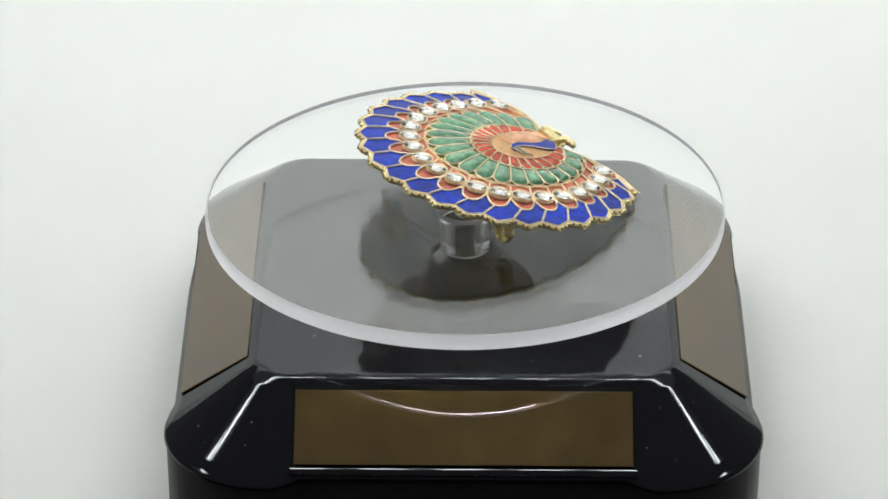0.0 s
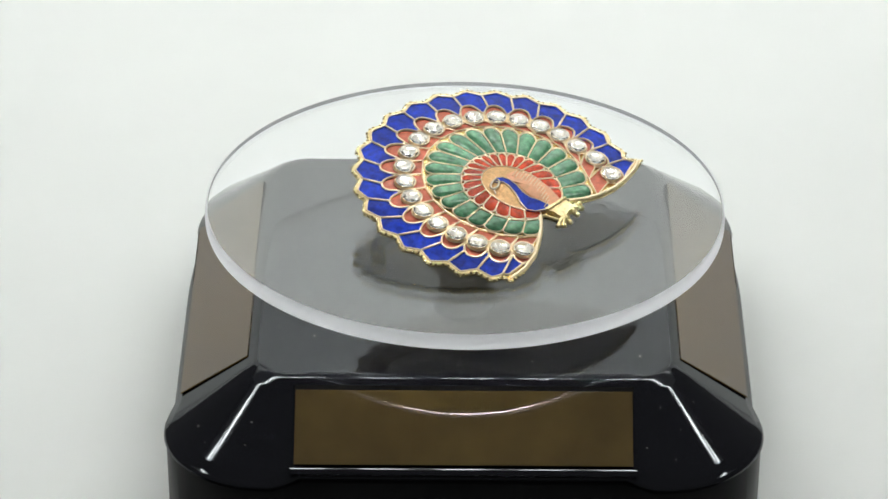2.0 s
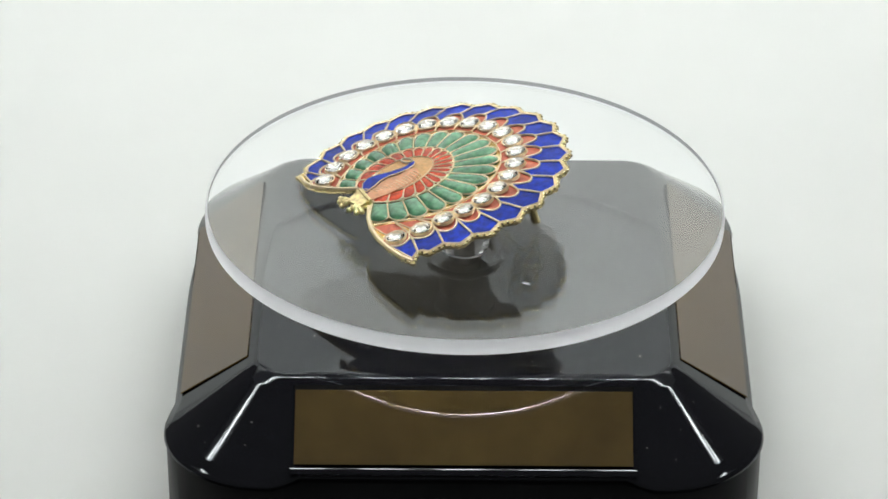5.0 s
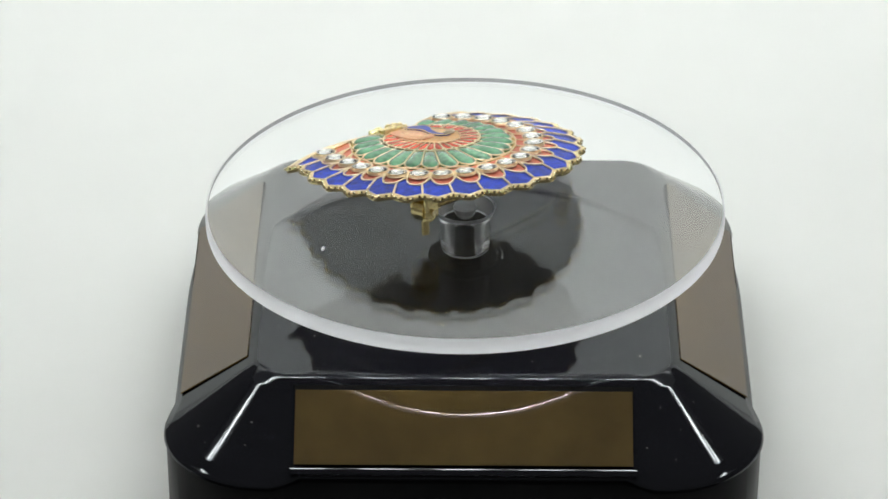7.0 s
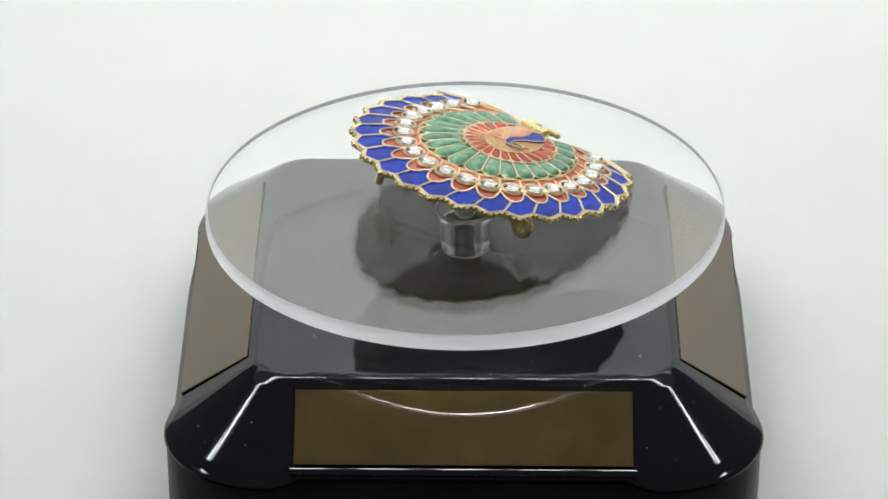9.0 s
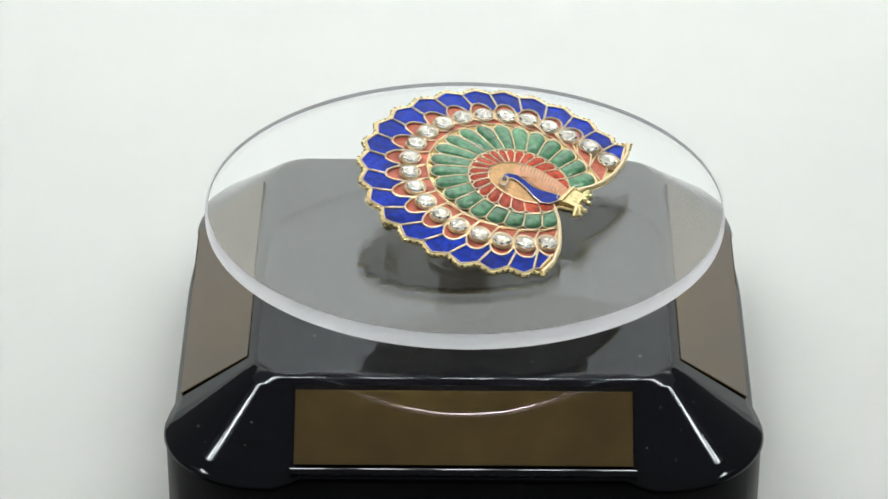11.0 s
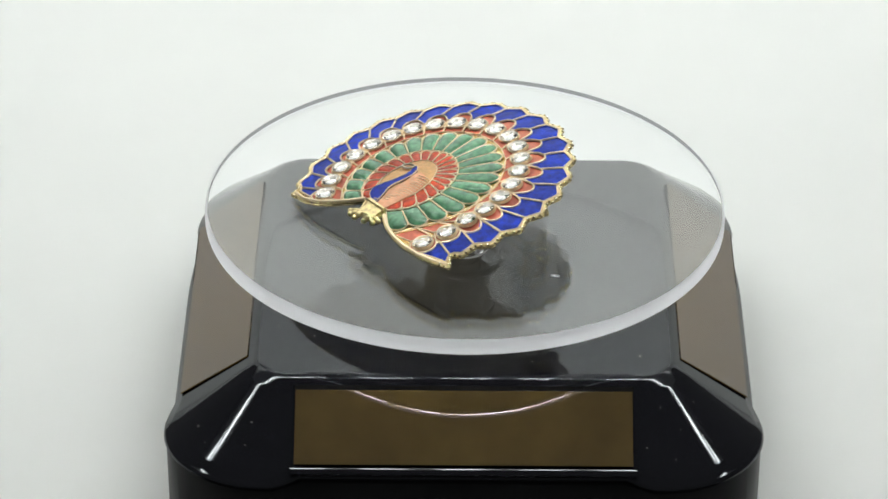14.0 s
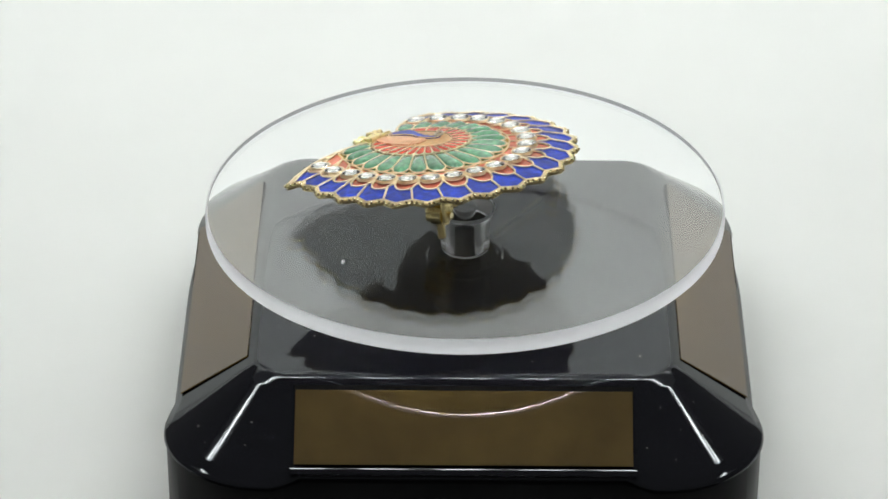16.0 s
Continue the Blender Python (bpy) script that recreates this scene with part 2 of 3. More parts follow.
def solar_turntable():
    thing = tagged(new("solar_turntable"), "square glossy black plastic solar turntable standing on white paper", "turntable")
    rings = []

    def ring(half, corner, bump, z):
        rings.append([Vector((narrow(x, y), deepen(y), h)) for x, y, h in outline(half, corner, bump, z)])
    ring(0.0100, 0.004, 0.0, PLATE)
    ring(SLOPE_TOP - 0.0024, 0.0052, 0.0, PLATE)
    ring(SLOPE_TOP - 0.0021, 0.0053, 0.0, PLATE)
    for k in range(1, 5):                                # rounded shoulder
        a = radians(38) * k / 4
        ring(SLOPE_TOP - 0.0021 + 0.0034 * math.sin(a), 0.0054 + 0.00040 * k, 0.0, PLATE - 0.0034 * (1 - math.cos(a)))
    for t in (0.06, 0.09, 0.3, 0.5, 0.7, 0.9, 0.95):
        ring(SLOPE_TOP + (SLOPE_FOOT - SLOPE_TOP) * t, 0.0064 + 0.0137 * t, 0.0016 * (0.35 * t + 0.65 * t * t), PLATE - 0.0006 + (LEDGE - PLATE + 0.0006) * t)
    for k in range(1, 6):                                # rounded foot of the slope
        a = radians(90) * k / 5
        ring(SLOPE_FOOT - 0.0004 + 0.0010 * math.sin(a), 0.0201, 0.0016, LEDGE - 0.0002 - 0.0012 * (1 - math.cos(a)))
    ring(SLOPE_FOOT + 0.0002, 0.0201, 0.0016, LEDGE - 0.0018)
    bm = bmesh.new()
    loft(bm, rings, True, True)
    shell = part("housing", bm, PLASTIC, thing)
    # skirt below the slope
    rings.clear()
    ring(SLOPE_FOOT - 0.0002, 0.0201, 0.0014, LEDGE - 0.0015)
    ring(SLOPE_FOOT + 0.0004, 0.0201, 0.0014, LEDGE - 0.0022)
    ring(SLOPE_FOOT + 0.0002, 0.0201, 0.0014, 0.0015)
    ring(SLOPE_FOOT - 0.0006, 0.0201, 0.0014, 0.0)
    bm = bmesh.new()
    loft(bm, rings, True, True)
    part("skirt", bm, SKIRT, thing, "satin black skirt")
    # collar ring round the spindle
    bm = bmesh.new()
    lathe(bm, [(0.0064, PLATE - 0.0005), (0.0064, PLATE + 0.0004), (0.0067, PLATE + 0.0007), (0.0073, PLATE + 0.0007), (0.0077, PLATE + 0.0003), (0.0077, PLATE - 0.0005)])
    part("collar", bm, PLASTIC, thing, "low black ring round the spindle")
    # four solar cells, each in a shallow black frame on its slope
    run, drop = SLOPE_FOOT - SLOPE_TOP, PLATE - LEDGE
    length = math.hypot(run, drop)
    for q in range(4):
        turn = Matrix.Rotation(q * math.pi / 2, 4, "Z")
        place = Matrix.Translation((0, -0.0017 if q == 0 else 0, 0)) @ turn @ Matrix.Translation((0, -(SLOPE_TOP + SLOPE_FOOT) / 2, (PLATE + LEDGE) / 2)) @ Matrix.Rotation(math.atan2(drop, run), 4, "X") @ Matrix.Translation((0, 0, -0.0006))
        if q == 2:
            place = Matrix.Translation((0, 0, -0.0009)) @ place
        bm = bmesh.new()
        box(bm, -0.0320, 0.0320, -length * (0.47 if q == 0 else 0.42 if q == 2 else 0.50), length * (0.42 if q in (1, 3) else 0.43), -0.0008, 0.00035)
        frame_ = part("cell_frame", bm, GAP, thing, "thin black frame", smooth=False)
        frame_.matrix_local = place
        bm = bmesh.new()
        box(bm, -0.0318, 0.0318, -length * (0.45 if q == 0 else 0.41 if q == 2 else 0.485), length * (0.375 if q == 0 else 0.425), 0.0004, 0.0007, 0.00012)
        if q in (1, 3):                                  # side cells: near end cut on the slant
            near = -1 if q == 1 else 1
            for v in bm.verts:
                if v.co.x * near > 0:
                    v.co.x += near * (0.0011 if v.co.y > 0 else -0.0005)
                v.co.y = max(v.co.y, -length * 0.45)
        cell = part("solar_cell", bm, SOLAR, thing, "glossy brown solar cell", smooth=False)
        cell.matrix_local = place @ Matrix.Translation((0, 0, 0.0005 if q == 0 else 0)) @ Matrix.Rotation(radians(-5.8 if q == 0 else -2.0), 4, "X")
        if q == 0:
            bm = bmesh.new()
            low = -length * 0.47 - 0.0003
            prof = [(-0.0005 + 0.003 * math.sin(radians(b)), 0.0013 + 0.003 * (math.cos(radians(b)) - 1)) for b in (-6, 0, 5, 10, 15, 20)]
            prof += [(0.0005, -0.0008), (-0.0008, -0.0008)]
            loft(bm, [[Vector((x, low + y, z)) for y, z in prof] for x in np.linspace(-0.0325, 0.0325, 9)])
            lip = part("lip", bm, PLASTIC, thing, "rounded black lip below the front cell")
            lip.matrix_local = place @ Matrix.Translation((0, -0.0002, 0.0006))
    # dust flecks on the front cell, the slopes and the plate
    bm = bmesh.new()
    for k in range(34):
        x, t = random.uniform(-0.05, 0.05), random.uniform(0.15, 0.9)
        y, z = -(SLOPE_TOP + run * t) - 0.0017, PLATE - drop * t
        if k >= 20:
            x, y, z = random.uniform(-0.036, 0.036), random.uniform(-0.038, 0.036), PLATE
        r = random.uniform(0.00004, 0.0001)
        bmesh.ops.create_icosphere(bm, subdivisions=1, radius=r, matrix=Matrix.Translation((x, y, z)) @ Matrix.Rotation(random.uniform(0, 3), 4, "Z") @ Matrix.Diagonal((random.uniform(1, 2.5), 1, 1, 1)))
    tagged(part("dust", bm, material("pale_dust", (0.6, 0.58, 0.52), 0.9), thing, "tiny pale dust flecks"), kind="stuff")
    # black spindle
    bm = bmesh.new()
    lathe(bm, [(0.0032, PLATE - 0.001), (0.0032, DISC_TOP - 0.0127), (0.0019, DISC_TOP - 0.0126), (0.0019, DISC_TOP - 0.0060), (0.0015, DISC_TOP - 0.0056)], 32)
    part("spindle", bm, SKIRT, thing)
    return thing


solar_turntable()


# ---- the clear disc and its hub (they turn) ----
def turntable_disc():
    thing = tagged(new("turntable_disc"), "clear acrylic disc with an edge whitened as if lit, turning on its hub", "turntable disc")
    R, T = 0.0508, 0.0029
    bm = bmesh.new()
    W = R - 0.0003                                       # polished wall, a touch wider at the top
    lathe(bm, [(W, 0.0), (W + 0.000003, -0.3 * T), (W + 0.000006, -0.6 * T), (W + 0.0000085, -0.85 * T), (W + 0.00001, -T)], 1248)
    for v in bm.verts:                                   # added faint ripple, breaks the lamps' reflection into dashes, stronger on one side
        a = math.atan2(v.co.y, v.co.x)
        k = 1 + 0.000075 * (0.5 + 0.5 * math.cos(a + 1.75)) * math.cos(156 * a)
        v.co.x, v.co.y = v.co.x * k, v.co.y * k
    plate = part("disc", bm, ACRYLIC, thing, "clear acrylic plate", sharp=8)
    plate.data.materials.append(EDGE)
    plate.data.materials.append(WALL)
    for f in plate.data.polygons:                        # the lower part of the cut takes the whitened edge
        if -0.95 * T < f.center.z < -0.05 * T:
            f.material_index = 1 if f.center.z < -0.85 * T else 2
    plate.visible_shadow = False
    # white ring round the plate, imitating the bright look of piped light
    bm = bmesh.new()
    lathe(bm, [(R - 0.00024, 0.0), (R - 0.00015, -0.00002), (R, -0.0002), (R + 0.0002, -T / 2), (R + 0.0002, -T + 0.0001), (R + 0.0001, -T - 0.00025), (R - 0.0001, -T - 0.0003), (R - 0.00024, -T), (R - 0.00024, -0.0001)], 160, cap=False)
    n = 160
    bm.verts.ensure_lookup_table()
    for i in range(n):
        bm.faces.new((bm.verts[i], bm.verts[(i + 1) % n], bm.verts[8 * n + (i + 1) % n], bm.verts[8 * n + i]))
    rim = part("disc_edge", bm, EDGE, thing, "white ring standing in for light piped to the edge", sharp=50)
    rim.visible_shadow = False
    bm = bmesh.new()
    lathe(bm, [(0.0021, -0.0049), (0.0024, -T - 0.00005), (0.0058, -T - 0.00005), (0.0060, -T - 0.0003), (0.0057, -T - 0.0010), (0.0052, -T - 0.0028), (0.0050, -0.0080), (0.00485, -0.0117), (0.0046, -0.0123), (0.0021, -0.0123)], 64, cap=False)
    n = 64
    bm.verts.ensure_lookup_table()
    for i in range(n):                                   # bore for the spindle
        bm.faces.new((bm.verts[i], bm.verts[(i + 1) % n], bm.verts[9 * n + (i + 1) % n], bm.verts[9 * n + i]))
    hub = part("hub", bm, ACRYLIC, thing, "short flared clear acrylic hub with rims whitened as if lit", sharp=24)
    hub.data.materials.append(EDGE)
    hub.data.materials.append(CLOUDED)
    for f in hub.data.polygons:
        r = math.hypot(f.center.x, f.center.y)
        if (-0.0037 < f.center.z < -0.00297 or -0.01225 < f.center.z < -0.0117) and r > 0.0045:
            f.material_index = 1
        elif r > 0.0045 and f.center.z < -0.0037:
            f.material_index = 2
    hub.visible_shadow = False
    bm = bmesh.new()                                     # a small raised scuff near the edge
    for dx, dy, r in ((0.0, 0.0, 0.34), (0.00045, 0.00035, 0.26), (-0.0004, -0.0003, 0.22)):
        bmesh.ops.create_icosphere(bm, subdivisions=2, radius=r / 1000, matrix=Matrix.Translation((0.0320 + dx, -0.0062 + dy, 0.0)) @ Matrix.Diagonal((1.3, 1, 0.35, 1)))
    part("scuff", bm, material("white_scuff", (0.85, 0.86, 0.86), 0.35), thing, "tiny whitish scuff")
    return thing


disc = turntable_disc()


# ---- the peacock brooch (plan in millimetres: u across, v up the tail) ----
SLOPE_U, SLOPE_V, LIFT = 0.1224, 0.1953, 0.0084
NORMAL = Vector((-SLOPE_U, -SLOPE_V, 1)).normalized()
AXIS_U = Vector((1, 0, SLOPE_U)).normalized()
AXIS_V = NORMAL.cross(AXIS_U)
BROOCH_AT = Vector((0.0, -0.004, SLOPE_V * -0.004 + LIFT))
BROOCH_POSE = Matrix((AXIS_U, AXIS_V, NORMAL)).transposed().to_4x4()
BROOCH_POSE.translation = BROOCH_AT
GEM_C, TIP_C = Vector((-1.5, -5.6)), Vector((-1.15, -3.9))


def up(u, v, h=0.0):
    """A point of the domed face, h millimetres above it."""
    return Vector((u, v, 3.0 * (1 - (math.hypot(u + 1.4, v + 5.0) / 28.5) ** 1.5) + h)) / 1000


def ray_oval(angle, centre, half):
    """Where the ray from the fan's root meets an upright oval with those half axes."""
    d = Vector((math.cos(radians(angle)), math.sin(radians(angle))))
    o = GEM_C - Vector(centre)
    e, p = Vector((d.x / half[0], d.y / half[1])), Vector((o.x / half[0], o.y / half[1]))
    a, b, c = e.dot(e), e.dot(p), p.dot(p) - 1
    return GEM_C + d * ((-b + math.sqrt(b * b - a * c)) / a)


def ring_point(ring, s):
    """Point of a ring of the fan at sector s (0 to 20)."""
    first, last, centre, radius = RINGS[ring]
    if ring == "scallop":
        g = ring_point("gem", s)
        reach = max((ray_oval(first + (last - first) * s / 20, centre, radius) - GEM_C).length, (g - GEM_C).length + 2.5)
        return GEM_C + (g - GEM_C).normalized() * reach
    p = ray_oval(first + (last - first) * s / 20, centre, radius)
    if ring == "gem" and s > 18:
        p = p + (p - GEM_C).normalized() * 1.1 * (s - 18)
    return p


RINGS = {
    "red_in": (243.0, -79.0, (-2.8, -9.0), (5.2, 7.4)),
    "red_out": (239.0, -72.0, (-2.6, -7.9), (9.2, 10.2)),
    "green_out": (231.0, -59.0, (-1.1, -5.9), (15.5, 16.6)),
    "coral_in": (228.5, -55.0, (-1.1, -5.9), (15.8, 16.9)),
    "gem": (222.6, -43.5, (-1.5, -5.8), (19.0, 20.0)),
    "scallop": (222.6, -43.5, (-1.35, -4.9), (22.9, 23.9)),
}


def tip_point(angle, radius):
    return TIP_C + radius * Vector((math.cos(radians(angle)), math.sin(radians(angle))))


def tip_angle(j):
    return 209.8 - 12.70 * (j - 1)


TIP_L, TIP_R = Vector((-23.2, -20.6)), Vector((22.6, -22.1))
LOW_L = [Vector(p) for p in ((-19.5, -21.4), (-15.7, -21.1), (-12.2, -19.9), (-9.0, -18.4), (-6.2, -16.6))]
LOW_R = [Vector(p) for p in ((1.2, -18.6), (4.2, -20.6), (7.6, -22.1), (11.4, -23.0), (15.5, -23.2), (19.6, -22.9))]


def notch(j):
    """Outer valley between feather j and j + 1."""
    if j == 0:
        return tip_point(214.0, 26.7)
    if j == 20:
        return tip_point(-36.0, 27.2)
    return tip_point((tip_angle(j) + tip_angle(j + 1)) / 2, 26.3)


def petal(a0, a1, b0, b1, bulge, n=7):
    """Cell with a flat foot a0-a1 and a rounded outer end b0-b1."""
    mid = (b0 + b1) / 2
    out = (mid - (a0 + a1) / 2).normalized()
    half = (b1 - b0) / 2
    pts = [a0, a1]
    for k in range(n + 1):
        t = math.pi * k / n
        pts.append(mid + half * math.cos(t) + out * bulge * math.sin(t))
    return pts


def shrink(poly, by):
    """The polygon drawn in by a distance (plain corner offset, good for convex cells)."""
    n = len(poly)
    area = sum(poly[i].x * poly[(i + 1) % n].y - poly[(i + 1) % n].x * poly[i].y for i in range(n))
    sgn = 1 if area > 0 else -1
    out = []
    for i in range(n):
        d0 = (poly[i] - poly[i - 1]).normalized()
        d1 = (poly[(i + 1) % n] - poly[i]).normalized()
        n0, n1 = Vector((-d0.y, d0.x)) * sgn, Vector((-d1.y, d1.x)) * sgn
        m = n0 + n1
        m = m / max(0.5, m.length_squared / 2) if m.length > 1e-6 else n0
        out.append(poly[i] + m * by)
    return out


def enamel(name, poly, mat, thing, fill=0.10, belly=0.12, label=""):
    """One poured cell: a low cushion of enamel between the wires."""
    c = sum(poly, Vector((0, 0))) / len(poly)
    bm = bmesh.new()
    edge = shrink(poly, 0.12)
    inner = [p + (c - p) * 0.22 for p in edge]
    deep = [p + (c - p) * 0.60 for p in edge]
    rows = [[bm.verts.new(up(p.x, p.y, h)) for p in ring] for ring, h in
            ((edge, -0.3), (edge, fill), (inner, fill + belly * 0.6), (deep, fill + belly))]
    n = len(poly)
    for a, b in zip(rows, rows[1:]):
        for i in range(n):
            bm.faces.new((a[i], a[(i + 1) % n], b[(i + 1) % n], b[i]))
    top = bm.verts.new(up(c.x, c.y, fill + belly * 1.05))
    for i in range(n):
        bm.faces.new((rows[3][i], rows[3][(i + 1) % n], top))
    bm.faces.new(rows[0])
    return part(name, bm, mat, thing, label)


def resample(poly, step=0.8):
    pts = []
    n = len(poly)
    for i in range(n):
        a, b = poly[i], poly[(i + 1) % n]
        k = max(1, int((b - a).length / step))
        pts += [a + (b - a) * j / k for j in range(k)]
    return pts


def brooch():
    thing = tagged(new("peacock_brooch"), "gold peacock brooch with enamel feathers and rhinestones on clear disc", "brooch")
    wires = []
    def scallop(i):
        """Root, outward axis and sideways axis of the scallop round rhinestone i."""
        g, a = ring_point("gem", i), ring_point("scallop", i)
        out = (a - GEM_C).normalized()
        return g, out, Vector((out.y, -out.x)), (a - g).length, (ring_point("gem", i + 0.5) - ring_point("gem", i - 0.5)).length / 2

    def crown(k):
        """Height of a scallop's outline at k half widths from its middle."""
        return max(0.30, max(0.0, 1 - abs(k) ** 2.3) ** 0.45)

    def scallop_arc(i, t0, t1, n):
        g, out, side, high, half = scallop(i)
        pts = []
        for t in np.linspace(t0, t1, n):
            c = math.cos(radians(t))
            k = math.copysign(abs(c) ** 0.8, c)
            pts.append(g + side * (half * k) + out * (high * crown(k)))
        return pts

    def brim(s0, s1, n):
        """Points along the outer edge of the row of scallops, from sector s0 to s1."""
        pts = []
        for s in np.linspace(s0, s1, n):
            i = min(20, max(0, round(s)))
            g, out, side, high, half = scallop(i)
            k = max(-1.0, min(1.0, (s - i) * 2))
            pts.append(g + side * (half * k) + out * (high * crown(k)))
        return pts

    def wall_sector(j):
        """Sector at which the wall between feather j and j + 1 starts."""
        return (225.6 - (212.5 - 12.94 * (j - 0.5))) / 13.68

    # feathers of the outer row
    for j in range(22):
        if j == 0:
            poly = [TIP_L + Vector((0.6, 0.7)), Vector((-18.0, -20.7))] + brim(-0.3, wall_sector(0), 9) + [notch(0)]
        elif j == 21:
            poly = brim(wall_sector(20), 20.25, 9) + [Vector((17.6, -22.5)), TIP_R + Vector((-0.9, 0.3)), notch(20)]
        else:
            mid = tip_angle(j)
            poly = brim(wall_sector(j - 1), wall_sector(j), 17)
            poly += [notch(j), tip_point(mid - 2.8, 27.1), tip_point(mid, 27.7), tip_point(mid + 2.8, 27.1), notch(j - 1)]
        wires.append(poly)
        enamel("blue_feather", poly, BLUE, thing, 0.02, 0.10)
    # coral scallops, the lower coral cells, green and red petals
    for i in range(21):
        a, b = i - 0.5, i + 0.5
        g, out, side, high, half = scallop(i)
        poly = scallop_arc(i, 0, 180, 17) + [g - side * half * 0.9 - out * 1.3, g + side * half * 0.9 - out * 1.3]
        wires.append(poly)
        enamel("coral_scallop", poly, CORAL, thing, -0.12, 0.02)
        c0, c1 = ring_point("coral_in", a), ring_point("coral_in", b)
        if i == 20:
            c1 = c1 + Vector((0.4, -1.1))
        low = [c0, c1, g + side * half * 0.9 - out * 1.3, g - side * half * 0.9 - out * 1.3]
        wires.append(low)
        enamel("coral_cell", low, CORAL, thing, -0.12, 0.02)
        ri0, ri1 = ring_point("red_in", a), ring_point("red_in", b)
        ro0, ro1, go0, go1 = ring_point("red_out", a), ring_point("red_out", b), ring_point("green_out", a), ring_point("green_out", b)
        if i == 20:
            go1 = go1 + Vector((0.7, -0.8))
        gp = petal(ro0, ro1, go0 + (ro0 - go0) * 0.27, go1 + (ro1 - go1) * 0.27, (go0 - ro0).length * 0.27, 9)
        wires.append(gp)
        enamel("green_petal", gp, GREEN, thing, 0.0, 0.75)
        rp = petal(ri0, ri1, ro0 + (ri0 - ro0) * 0.30, ro1 + (ri1 - ro1) * 0.30, (ro0 - ri0).length * 0.30, 8)
        wires.append(rp)
        enamel("red_petal", rp, RED, thing, 0.04, 0.25)
    # gold plate under everything
    rim = [TIP_L + Vector((-0.5, -0.4))]
    for j in range(1, 21):
        n = notch(j - 1)
        rim.append(n + (n - TIP_C).normalized() * 0.45)
        mid = tip_angle(j)
        for da, r in ((4.2, 27.2), (2.6, 27.6), (0.9, 28.05), (-0.9, 28.05), (-2.6, 27.6), (-4.2, 27.2)):
            rim.append(tip_point(mid + da, r))
    n = notch(20)
    rim += [n + (n - TIP_C).normalized() * 0.45, TIP_R + Vector((0.5, -0.3))]
    stem = [Vector(p) for p in ((0.8, -19.0), (0.2, -20.3), (-4.5, -20.0), (-5.4, -17.2))]
    rim += [p + Vector((0, -0.25)) for p in reversed(LOW_R)] + stem + [p + Vector((0, -0.25)) for p in reversed(LOW_L)]
    bm = bmesh.new()
    dense = resample(rim, 0.9)
    centre = Vector((-1.5, -8.0))
    steps = (1.0, 0.985, 0.9, 0.8, 0.7, 0.6, 0.5, 0.4, 0.3, 0.2)
    rows_t = [[bm.verts.new(up(*(centre + (p - centre) * k), 0.05 if k == 1.0 else -0.22)) for p in dense] for k in steps]
    rows_b = [[bm.verts.new(up(*(centre + (p - centre) * k), -0.85)) for p in dense] for k in steps]
    m = len(dense)
    for rows in (rows_t, rows_b):
        for a, b in zip(rows, rows[1:]):
            for i in range(m):
                bm.faces.new((a[i], a[(i + 1) % m], b[(i + 1) % m], b[i]))
        cv = bm.verts.new(up(*centre, 0.0 if rows is rows_t else -0.85))
        for i in range(m):
            bm.faces.new((rows[-1][i], rows[-1][(i + 1) % m], cv))
    for i in range(m):
        bm.faces.new((rows_t[0][i], rows_t[0][(i + 1) % m], rows_b[0][(i + 1) % m], rows_b[0][i]))
    plate = part("gold_plate", bm, GOLD, thing, "gold plate with a scalloped edge and an underside darkened for shade")
    # underside takes a duller gold, standing in for the shade beneath the plate
    plate.data.materials.append(BACK)
    for f in plate.data.polygons:
        if f.normal.z < -0.7:
            f.material_index = 1
    # cloison wires
    bm = bmesh.new()
    for k, poly in enumerate(wires):                     # the outer feathers have the heaviest wires
        tube(bm, [up(p.x, p.y, 0.16) for p in resample(poly, 1.0)], 0.235 if k < 22 else 0.165, 5, closed=True)
    for i in range(21):
        p = ring_point("gem", i)
        tube(bm, [up(p.x + 2.05 * math.cos(a), p.y + 2.05 * math.sin(a), 0.30) for a in np.linspace(0, 2 * math.pi, 25)[:-1]], 0.13, 5, closed=True)
    tube(bm, [up(p.x, p.y, 0.12) for p in [TIP_L] + LOW_L], 0.42, 6)
    tube(bm, [up(p.x, p.y, 0.12) for p in LOW_R + [TIP_R]], 0.42, 6)
    tagged(part("cloison_wire", bm, WIRE, thing, "pale gold wires between the enamel cells"), kind="stuff")
    bm = bmesh.new()
    tube(bm, [up(p.x, p.y, 0.02) for p in resample(rim, 0.8)], 0.30, 6, closed=True)
    part("rim", bm, CAST, thing, "raised gold rim")
    # beaded edge
    bm = bmesh.new()
    edge = resample(rim, 0.46)
    for k, p in enumerate(edge):
        if p.y < -16.0 and -21.5 < p.x < 21:
            continue
        bmesh.ops.create_icosphere(bm, subdivisions=2, radius=0.00031, matrix=Matrix.Translation(up(*(p + (p - TIP_C).normalized() * random.uniform(0.12, 0.34)), 0.12 - 0.42 * (k % 2))))
    tagged(part("beaded_edge", bm, BEAD, thing, "tiny gold beads along the rim", sharp=60), kind="stuff")
    # rhinestones
    first = None
